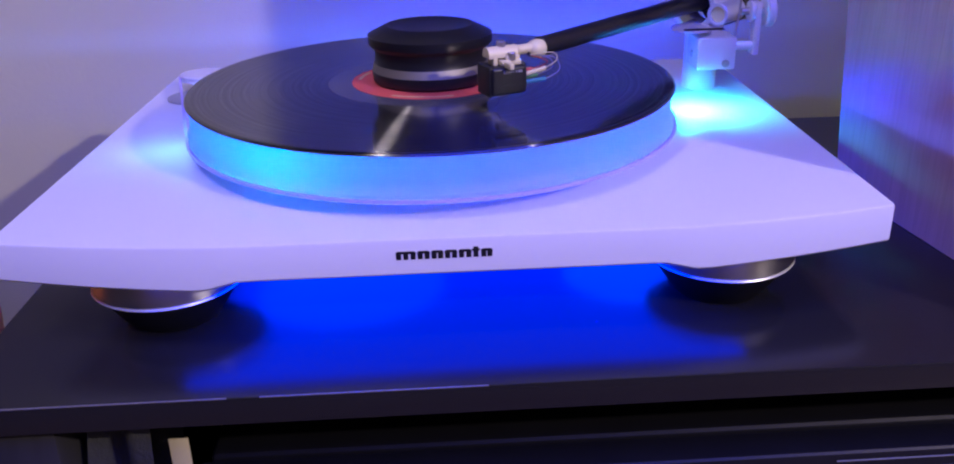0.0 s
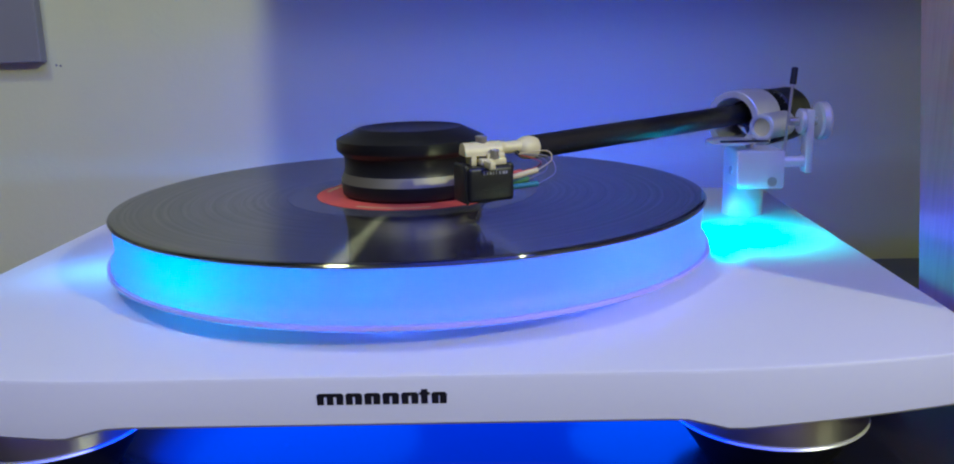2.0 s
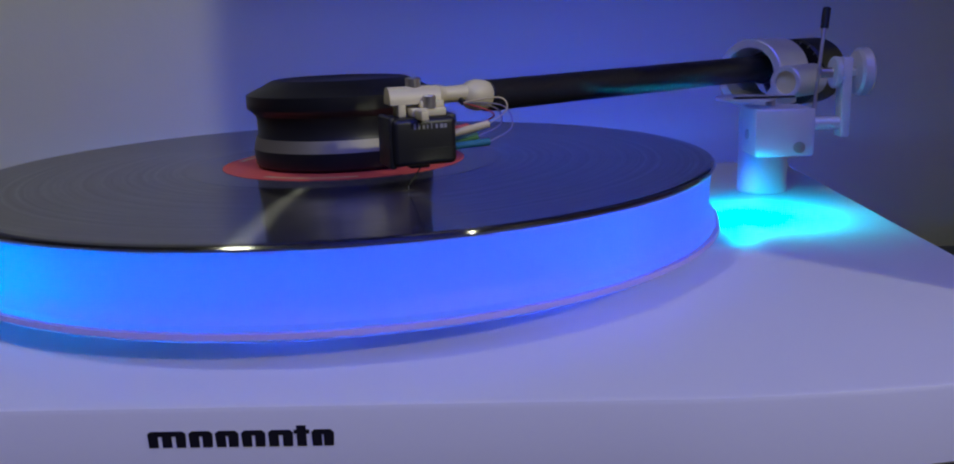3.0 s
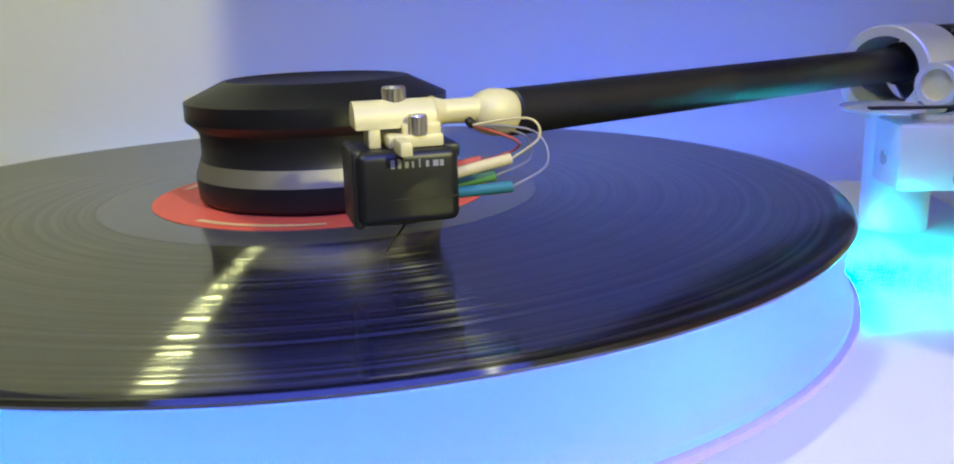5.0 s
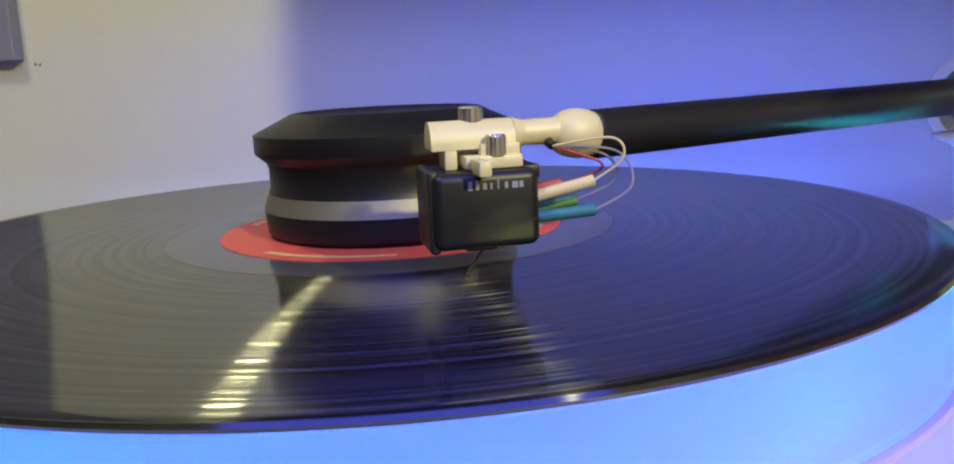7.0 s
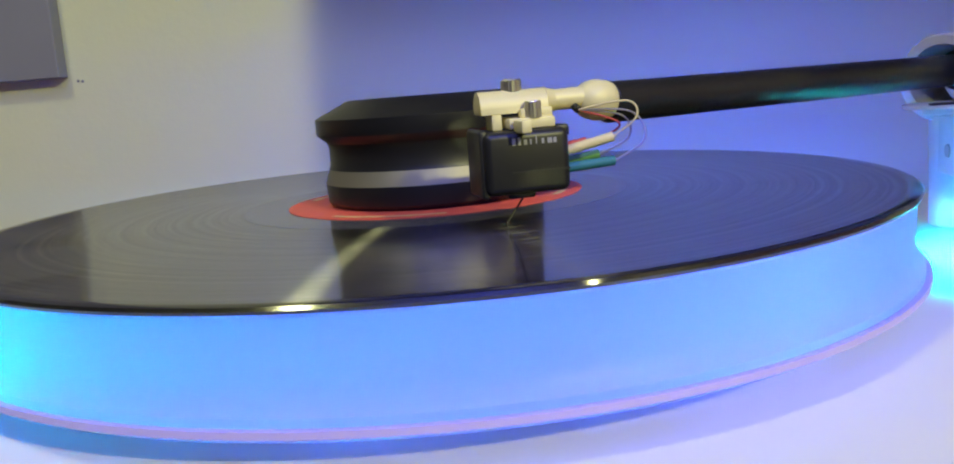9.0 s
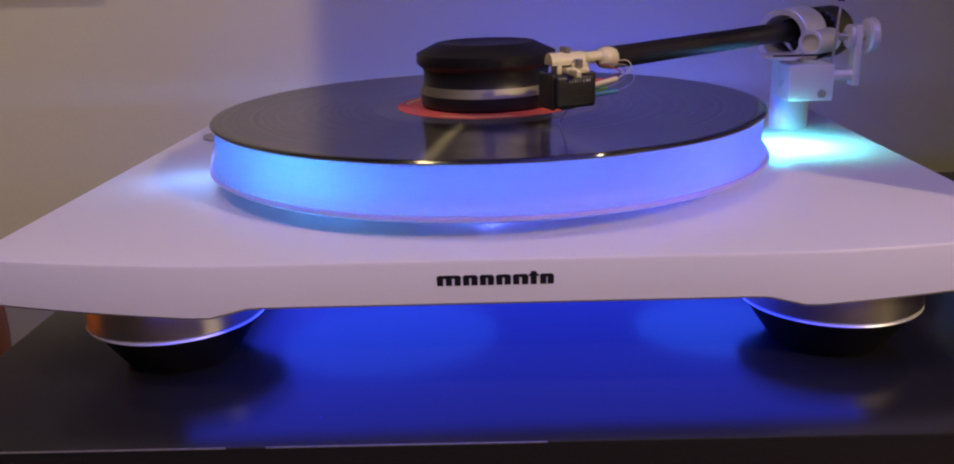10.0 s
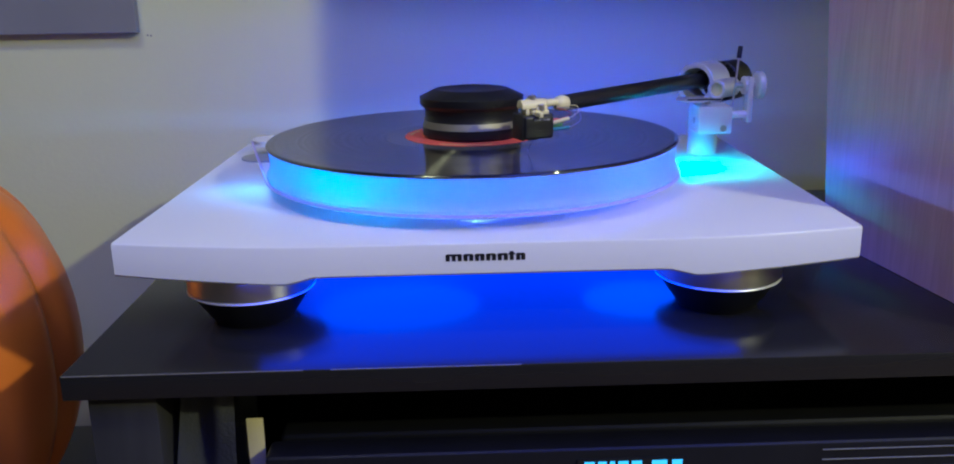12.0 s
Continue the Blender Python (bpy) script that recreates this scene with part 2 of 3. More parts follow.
# ---- mesh tools ----
def part(name, bm, mat, parent=None, label="", smooth=True):
    me = bpy.data.meshes.new(name)
    bmesh.ops.recalc_face_normals(bm, faces=bm.faces)
    bm.to_mesh(me)
    bm.free()
    me.materials.append(mat)
    if smooth:
        me.shade_smooth()
        me.set_sharp_from_angle(angle=radians(28))
    ob = new(name, me)
    if parent:
        ob.parent = parent
    if label:
        ob["label"] = label
    return ob


def thing(name, place, label, category, group="", kind=""):
    ob = new(name)
    ob.empty_display_size = 0.02
    ob.location = place
    return tagged(ob, label, category, group, kind)


def box(x0, x1, y0, y1, z0, z1, bevel=0.0, segments=2, bm=None):
    made = bmesh.new()
    bmesh.ops.create_cube(made, size=1.0)
    for v in made.verts:
        v.co = Vector(((x0 + x1) / 2 + v.co.x * (x1 - x0), (y0 + y1) / 2 + v.co.y * (y1 - y0), (z0 + z1) / 2 + v.co.z * (z1 - z0)))
    if bevel:
        bmesh.ops.bevel(made, geom=list(made.edges), offset=bevel, segments=segments, profile=0.5, affect="EDGES")
    if bm is None:
        return made
    join(bm, made)
    return bm


def join(bm, other, m=None):
    tmp = bpy.data.meshes.new("tmp")
    if m:
        other.transform(m)
    other.to_mesh(tmp)
    other.free()
    bm.from_mesh(tmp)
    bpy.data.meshes.remove(tmp)


def lathe(profile, segments=96, m=None):
    """A turned body from (radius, z) pairs; closed where the radius is 0."""
    bm = bmesh.new()
    rings = []
    for r, z in profile:
        if r < 1e-6:
            rings.append([bm.verts.new((0, 0, z))])
        else:
            rings.append([bm.verts.new((r * math.cos(2 * math.pi * i / segments), r * math.sin(2 * math.pi * i / segments), z)) for i in range(segments)])
    for a, b in zip(rings, rings[1:]):
        for i in range(segments):
            j = (i + 1) % segments
            if len(a) == 1 and len(b) == 1:
                continue
            if len(a) == 1:
                bm.faces.new((a[0], b[i], b[j]))
            elif len(b) == 1:
                bm.faces.new((a[i], a[j], b[0]))
            else:
                bm.faces.new((a[i], a[j], b[j], b[i]))
    if m:
        bm.transform(m)
    return bm


def along(a, b):
    """Turns z into the way from a to b, with its foot at a."""
    a, b = Vector(a), Vector(b)
    return Matrix.Translation(a) @ (b - a).to_track_quat("Z", "Y").to_matrix().to_4x4()


def rod(a, b, r, r2=None, bevel=0.0, segments=32):
    h = (Vector(b) - Vector(a)).length
    r2 = r if r2 is None else r2
    prof = [(0, 0), (r - bevel, 0), (r, bevel), (r2, h - bevel), (r2 - bevel, h), (0, h)] if bevel else [(0, 0), (r, 0), (r2, h), (0, h)]
    return lathe(prof, segments, along(a, b))


def tube(a, b, r, inner, bevel=0.0006, segments=64):
    h = (Vector(b) - Vector(a)).length
    return lathe([(inner, 0), (r - bevel, 0), (r, bevel), (r, h - bevel), (r - bevel, h), (inner, h), (inner, 0)], segments, along(a, b))


def wire(points, r, segments=8):
    """A thin bent wire through points (a smooth curve made into a mesh)."""
    pts = [Vector(p) for p in points]
    fine = []
    for i in range(len(pts) - 1):
        p0, p1, p2, p3 = pts[max(i - 1, 0)], pts[i], pts[i + 1], pts[min(i + 2, len(pts) - 1)]
        for k in range(8):
            s = k / 8
            fine.append(0.5 * ((2 * p1) + (p2 - p0) * s + (2 * p0 - 5 * p1 + 4 * p2 - p3) * s * s + (3 * p1 - p0 - 3 * p2 + p3) * s ** 3))
    fine.append(pts[-1])
    bm = bmesh.new()
    rings = []
    for i, p in enumerate(fine):
        d = (fine[min(i + 1, len(fine) - 1)] - fine[max(i - 1, 0)]).normalized()
        u = d.cross(Vector((0.3, 0.2, 1))).normalized()
        w = d.cross(u)
        rings.append([bm.verts.new(p + r * (math.cos(2 * math.pi * k / segments) * u + math.sin(2 * math.pi * k / segments) * w)) for k in range(segments)])
    for a, b in zip(rings, rings[1:]):
        for k in range(segments):
            bm.faces.new((a[k], a[(k + 1) % segments], b[(k + 1) % segments], b[k]))
    bm.faces.new(rings[0])
    bm.faces.new(rings[-1])
    return bm


def slab(outline, z0, z1, bevel=0.0):
    bm = bmesh.new()
    low = [bm.verts.new((x, y, z0)) for x, y in outline]
    high = [bm.verts.new((x, y, z1)) for x, y in outline]
    n = len(outline)
    bm.faces.new(low)
    bm.faces.new(high)
    for i in range(n):
        bm.faces.new((low[i], low[(i + 1) % n], high[(i + 1) % n], high[i]))
    if bevel:
        bmesh.ops.bevel(bm, geom=list(bm.edges), offset=bevel, segments=2, profile=0.5, affect="EDGES")
    return bm


# ---- the room ----
def structure(name, bm, mat, label, category):
    return tagged(part(name, bm, mat, None, "", False), label, category, "", "structure")


structure("floor", box(-2.6, 2.6, -3.2, WALL, FLOOR - 0.05, FLOOR), M_FLOOR, "brown wooden floor of the living room", "floor")
structure("wall_north", box(-2.6, 2.6, WALL, WALL + 0.1, FLOOR, 1.7), M_WALL, "off-white painted wall behind the rack", "wall")
structure("wall_south", box(-2.6, 2.6, -3.3, -3.2, FLOOR, 1.7), M_ROOM_DIM, "unseen room wall, darkened to hold back bounced light", "wall")
structure("wall_east", box(2.6, 2.7, -3.3, WALL + 0.1, FLOOR, 1.7), M_ROOM_DIM, "unseen room wall, darkened to hold back bounced light", "wall")
structure("wall_west", box(-2.7, -2.6, -3.3, WALL + 0.1, FLOOR, 1.7), M_ROOM_DIM, "unseen room wall, darkened to hold back bounced light", "wall")
structure("ceiling", box(-2.7, 2.7, -3.3, WALL + 0.1, 1.7, 1.8), M_ROOM_DIM, "unseen ceiling, darkened to hold back bounced light", "ceiling")

wall_shelf = thing("wall_shelf", (0.35, WALL, 0.351), "black wall shelf high above the deck", "shelf")
part("board", box(-0.563, 0.75, -0.20, -0.0005, 0.0, 0.018, 0.001), M_SHELF, wall_shelf)
frame_board = thing("picture_board", (-0.62, WALL, 0.066), "dark grey board fixed to the wall", "picture")
part("board", box(-0.30, 0.279, -0.012, -0.0005, 0.0, 0.4, 0.001), M_GREY, frame_board, "", False)


# ---- the rack ----
def build_rack():
    rack = thing("hifi_rack", (0, 0, FLOOR), "black wooden hifi rack with open shelves", "rack")
    z = SHELF - FLOOR
    top = part("top_shelf", box(-0.232, 0.95, -0.2075, 0.196, z - 0.0145, z, 0.0008), M_SHELF, rack, "glossy black wood-grain shelf, worn front edge")
    for k, (x0, x1) in enumerate(((-0.231, -0.10), (-0.085, 0.02))):
        part("worn_edge", box(x0, x1, -0.20775, -0.2068, z - 0.0003, z + 0.00008), M_WORN, top)
    part("lower_shelf", box(-0.215, 0.93, -0.19, 0.19, z - 0.205, z - 0.19, 0.001), M_SHELF, rack)
    for x in (-0.222, 0.90):
        for y in (-0.2, 0.15):
            part("post", box(x, x + 0.038, y, y + 0.038, 0, z - 0.0145, 0.001), M_RACK, rack)
    part("side_panel", box(-0.2215, -0.2135, -0.16, 0.148, z - 0.19, z - 0.0150, 0.0008), M_RACK, rack)
    part("back_panel", box(-0.182, 0.90, 0.152, 0.160, z - 0.19, z - 0.0150, 0.0008), M_RACK, rack)
    return rack


build_rack()


# ---- the loudspeaker ----
def build_speaker():
    spk = thing("loudspeaker", (0.30, -0.06, SHELF), "light wood-veneered loudspeaker cabinet standing on the rack", "speaker")
    # side face runs slightly toed in; the back leans away
    prof = [(-0.14, 0.0), (0.087, 0.0), (0.167, 0.62), (-0.14, 0.62)]

    def block(points, depth, x_in):
        bm = bmesh.new()
        a = [bm.verts.new((-0.005 - 0.115 * y + x_in, y, z)) for y, z in points]
        b = [bm.verts.new((-0.005 - 0.115 * y + x_in + depth, y + 0.02, z)) for y, z in points]
        bm.faces.new(a)
        bm.faces.new(b)
        for i in range(len(points)):
            j = (i + 1) % len(points)
            bm.faces.new((a[i], a[j], b[j], b[i]))
        bmesh.ops.bevel(bm, geom=list(bm.edges), offset=0.0012, segments=2, profile=0.5, affect="EDGES")
        return bm

    part("side_panel", block(prof, 0.018, 0.0), M_WOOD, spk, "pale wood veneer side panel")
    part("cabinet", block([(-0.139, 0.001), (0.086, 0.001), (0.166, 0.619), (-0.139, 0.619)], 0.322, 0.0185), M_WOOD, spk)
    part("front_baffle", block([(-0.152, 0.004), (-0.1405, 0.004), (-0.1405, 0.616), (-0.152, 0.616)], 0.32, 0.006), M_SATIN, spk, "black front baffle")
    return spk


build_speaker()


# ---- the turntable ----
CX = 0.0062   # middle of the plinth


def plinth_front(u):
    """y of the front edge at u metres from the plinth's middle: straight in the middle, swept back at both ends."""
    a = abs(u)
    return -0.1725 if a < 0.10 else -0.1725 + 0.0168 * ((a - 0.10) / 0.1215) ** 1.7


def plinth_low(u):
    a = abs(u)
    mid, pad, end = -0.0522, -0.0567, -0.0532
    if a < 0.10:
        return mid
    if a < 0.122:
        s = (a - 0.10) / 0.022
        s = s * s * (3 - 2 * s)
        return mid + (pad - mid) * s
    return pad + (end - pad) * (a - 0.122) / (0.2215 - 0.122)


def build_plinth(deck):
    n, half, back = 60, 0.2215, 0.182
    bm = bmesh.new()
    skew = 0.024
    cols = []
    for i in range(n + 1):
        u = -half + 2 * half * i / n
        yf, zl = plinth_front(u), plinth_low(u)
        x = CX + u
        xb = x + skew * (back - yf)
        b = 0.0012
        ring = [(x, yf, zl + b), (x, yf + b, zl), (xb, back - b, zl), (xb, back, zl + b), (xb, back, PLINTH_TOP - b), (xb, back - b, PLINTH_TOP), (x, yf + b * 1.6, PLINTH_TOP), (x, yf + b * 0.5, PLINTH_TOP - b * 0.5), (x, yf, PLINTH_TOP - b * 1.6)]
        cols.append([bm.verts.new(p) for p in ring])
    for a, c in zip(cols, cols[1:]):
        for k in range(len(a)):
            bm.faces.new((a[k], a[(k + 1) % len(a)], c[(k + 1) % len(a)], c[k]))
    bm.faces.new(cols[0])
    bm.faces.new(cols[-1])
    p = part("plinth", bm, M_WHITE, deck, "satin white lacquered plinth with swept front")
    # wordmark as seven plain comb-shaped dark shapes along the front edge
    x = CX - 0.0268
    z0, z1 = -0.0436, -0.0394
    for stems, rise, pitch in ((3, 0, 0.0034), (2, 0, 0.0032), (2, 0, 0.0030), (2, 0, 0.0032), (2, 0, 0.0034), (1, 0.0011, 0.0034), (2, 0, 0.0028)):
        end = x + pitch * (stems - 1) + 0.0023
        if rise:
            line = [(x, z0), (x, z1 - 0.0010), (x - 0.0007, z1 - 0.0010), (x - 0.0007, z1), (x, z1), (x, z1 + rise), (end, z1 + rise), (end, z1), (end + 0.0008, z1), (end + 0.0008, z1 - 0.0010), (end, z1 - 0.0010), (end, z0)]
        else:
            line = [(x, z0), (x - 0.0002, z1 - 0.0006), (x + 0.0006, z1), (end - 0.0006, z1), (end + 0.0002, z1 - 0.0008), (end, z0)]
            for k in range(stems - 1, 0, -1):
                q = x + pitch * k
                line += [(q, z0), (q, z1 - 0.0013), (q - pitch + 0.0023, z1 - 0.0013), (q - pitch + 0.0023, z0)]
        bm = bmesh.new()
        face = bm.faces.new([bm.verts.new((px, -0.17272, pz)) for px, pz in line])
        made = bmesh.ops.extrude_face_region(bm, geom=[face])
        for v in made["geom"]:
            if isinstance(v, bmesh.types.BMVert):
                v.co.y = -0.1724
        part("mark_block", bm, M_INK, p, "", False)
        x = end + (0.0015 if rise else 0.0011)


def build_foot(deck, x, y):
    foot = part("foot", lathe([(0.0, -0.0716), (0.0388, -0.0716), (0.0397, -0.0706), (0.0397, -0.0525), (0, -0.0525)], 96, Matrix.Translation((x, y, 0))), M_STEEL, deck, "brushed steel foot ring")
    part("lip", lathe([(0.0370, -0.0727), (0.0396, -0.0727), (0.0400, -0.0722), (0.0396, -0.0716), (0.0370, -0.0716), (0.0370, -0.0727)], 96, Matrix.Translation((x, y, 0))), M_SILVER, foot)
    part("cone", lathe([(0, SHELF), (0.0240, SHELF), (0.0250, SHELF + 0.001), (0.0380, -0.0729), (0.0380, -0.0717), (0, -0.0717)], 96, Matrix.Translation((x, y, 0))), M_RUBBER, foot, "black tapered foot cone")


def build_platter(deck):
    prof = [(0.0, -0.0008), (0.1488, -0.0008), (0.1492, -0.0013), (0.1484, -0.0150), (0.1500, -0.0185), (0.1512, -0.0200), (0.1512, -0.0240), (0.1504, -0.0250), (0.0, -0.0250)]
    p = part("platter", lathe(prof, 160), M_PLATTER, deck, "frosted acrylic platter lit blue from within")
    part("bearing", lathe([(0, -0.0330), (0.03, -0.0330), (0.03, -0.0252), (0, -0.0252)], 64), M_SILVER, p)


def build_motor(deck):
    motor = part("motor", lathe([(0, -0.0330), (0.021, -0.0330), (0.021, -0.0318), (0, -0.0318)], 64, Matrix.Translation((-0.176, 0.108, 0))), M_CAP, deck, "grey motor cap set into the plinth")
    part("pulley", lathe([(0, -0.0316), (0.004, -0.0316), (0.004, -0.0245), (0.0168, -0.0243), (0.0168, -0.0212), (0.0176, -0.0208), (0.0176, -0.0200), (0.0170, -0.0195), (0, -0.0195)], 64, Matrix.Translation((-0.174, 0.130, 0))), M_WHITE, motor, "white motor pulley")


def build_belt(deck):
    # loop round the platter foot and the pulley
    c0, r0, c1, r1 = Vector((0, 0)), 0.1520, Vector((-0.174, 0.130)), 0.0178
    d = (c1 - c0)
    dist, ang = d.length, math.atan2(d.y, d.x)
    off = math.acos((r0 - r1) / dist)
    path = []
    for i in range(121):
        a = ang + off + (2 * math.pi - 2 * off) * i / 120
        path.append((c0.x + r0 * math.cos(a), c0.y + r0 * math.sin(a)))
    for i in range(25):
        a = ang - off + 2 * off * i / 24
        path.append((c1.x + r1 * math.cos(a), c1.y + r1 * math.sin(a)))
    bm = bmesh.new()
    rings = []
    n = len(path)
    for i, (x, y) in enumerate(path):
        px, py = path[i - 1]
        qx, qy = path[(i + 1) % n]
        nx, ny = (qy - py), -(qx - px)
        l = math.hypot(nx, ny)
        nx, ny = nx / l * 0.0009, ny / l * 0.0009
        rings.append([bm.verts.new(p) for p in ((x + nx, y + ny, -0.0235), (x + nx, y + ny, -0.0219), (x - nx, y - ny, -0.0219), (x - nx, y - ny, -0.0235))])
    for i in range(n):
        a, b = rings[i], rings[(i + 1) % n]
        for k in range(4):
            bm.faces.new((a[k], a[(k + 1) % 4], b[(k + 1) % 4], b[k]))
    part("drive_belt", bm, M_BELT, deck, "pale silicone drive belt")


M_BELT = material("silicone_belt", (0.52, 0.44, 0.78), 0.35, vary=0.03, bump=0)

deck = thing("turntable", (0, 0, 0), "white turntable with acrylic platter glowing blue, on the black rack", "turntable")
build_plinth(deck)
for fx, fy in ((-0.1440, -0.1190), (0.1540, -0.1170), (0.012, 0.130)):
    build_foot(deck, fx, fy)
build_platter(deck)
build_motor(deck)
build_belt(deck)


# ---- tonearm ----
CW_SHIFT = Vector((0.0035, -0.0025, -0.0035))
PIVOT = Vector((0.2010, 0.0960, 0.0290))
ARM_END = Vector((0.0615, -0.0545, 0.0305))


def build_tonearm(deck):
    way = (PIVOT - ARM_END).normalized()
    side = Vector((way.y, -way.x, 0))
    arm = part("tonearm", rod(ARM_END - way * 0.001, PIVOT - way * 0.004, 0.0055, 0.0062, 0.0005, 48), M_SATIN, deck, "matt black tonearm tube")
    # bearing ring, small side ring, counterweight
    a, b = PIVOT - way * 0.016 + side * 0.0015, PIVOT + way * 0.014 + side * 0.0015
    ring = Vector((-0.0024, 0, -0.0026))
    part("bearing_ring", tube(a + ring, b + ring, 0.0172, 0.0132), M_SILVER, arm, "satin silver bearing ring")
    so = side * 0.0185 + Vector((0, 0, -0.0060)) - way * 0.004
    part("side_ring", tube(a + so, b + so, 0.0078, 0.0055), M_SILVER, arm)
    part("side_cap", rod(a + so + way * 0.002, b + so, 0.0056), M_IVORY, arm)
    part("arm_stub", rod(PIVOT - way * 0.005, PIVOT + way * 0.022, 0.008), M_BLACK, arm)
    cw = part("counterweight", rod(PIVOT + way * 0.018 + CW_SHIFT, PIVOT + way * 0.046 + CW_SHIFT, 0.0172, None, 0.0012, 64), M_BLACK, arm, "black counterweight with scale marks")
    for k in range(7):
        ang = 1.2 - 0.3 * k
        up = Vector((0, 0, 1))
        p = PIVOT + CW_SHIFT + way * 0.0176 + (math.cos(ang) * up + math.sin(ang) * side) * 0.0150
        part("scale_mark", rod(p, p + (math.cos(ang) * up + math.sin(ang) * side) * (0.0012 if k % 2 else 0.0020), 0.00022, None, 0, 6), M_GREYINK, cw)
    # pillar, clamp block, lift
    part("pillar", rod((0.1985, 0.088, PLINTH_TOP), (0.1985, 0.088, 0.0120), 0.0122, None, 0.0005, 64), M_SILVER, deck, "satin silver arm pillar")
    block = part("arm_block", box(0.1795, 0.2062, 0.0335, 0.0580, -0.0078, 0.0138, 0.0012), M_SILVER, deck, "square satin silver clamp block")
    part("block_neck", box(0.188, 0.205, 0.0578, 0.0800, -0.0060, 0.0120, 0.0008), M_SILVER, block)
    part("block_screw", lathe([(0, 0), (0.0026, 0), (0.0026, 0.0005), (0.0013, 0.0005), (0.0013, 0.0001), (0, 0.0001)], 24, along((0.1993, 0.0334, -0.0036), (0.1993, 0.02, -0.0036))), M_STEEL, block)
    part("side_screw", rod((0.1794, 0.046, 0.0015), (0.1788, 0.046, 0.0015), 0.0024, None, 0, 24), M_STEEL, block)
    part("collar", rod((0.1985, 0.088, 0.0120), (0.1985, 0.088, 0.0150), 0.0150, None, 0.0006, 48), M_SILVER, deck)
    lift = part("lift_platform", slab([(0.1655 + 0.026 * (1 - math.cos(t)) * 0.5 + 0.0, 0.050 + 0.016 * math.sin(t)) for t in [math.pi * 2 * i / 28 for i in range(28)]], 0.0170, 0.0184, 0.0003), M_SILVER, deck, "flat arm lift platform")
    part("lift_pad", box(0.171, 0.198, 0.037, 0.041, 0.0184, 0.0192, 0.0003), M_BLACK, lift)
    part("lift_stem", rod((0.1905, 0.050, 0.0130), (0.1905, 0.050, 0.0175), 0.0022), M_STEEL, lift)
    # anti-skate bracket, rods and knob
    br = part("bracket", box(0.2205, 0.2250, 0.0430, 0.0520, -0.0008, 0.0352, 0.0010), M_SILVER, deck, "upright silver bracket")
    part("rod", rod((0.2060, 0.0465, 0.0056), (0.2210, 0.0465, 0.0056), 0.0030, None, 0.0003), M_SILVER, br)
    part("grub_screw", rod((0.2060, 0.0440, 0.0024), (0.2082, 0.0440, 0.0024), 0.0017), M_STEEL, br)
    part("threaded_rod", rod((0.2120, 0.0480, 0.0284), (0.2320, 0.0480, 0.0284), 0.0023), M_STEEL, br)
    part("washer", rod((0.2172, 0.0480, 0.0284), (0.2202, 0.0480, 0.0284), 0.0072, None, 0.0006, 40), M_SILVER, br)
    part("knob", rod((0.2275, 0.0480, 0.0284), (0.2335, 0.0480, 0.0284), 0.0108, None, 0.0012, 48), M_SILVER, br, "round silver adjusting knob")
    lever = part("lever", rod((0.2130, 0.058, 0.0080), (0.2195, 0.0679, 0.0480), 0.00085, None, 0, 16), M_STEEL, deck, "thin steel lift lever")
    part("lever_grip", rod((0.2195, 0.0679, 0.0480), (0.2211, 0.0703, 0.0575), 0.0019, None, 0.0004, 20), M_BLACK, lever, "black lever grip")
    return arm


arm = build_tonearm(deck)

CART_TURN = 21.5


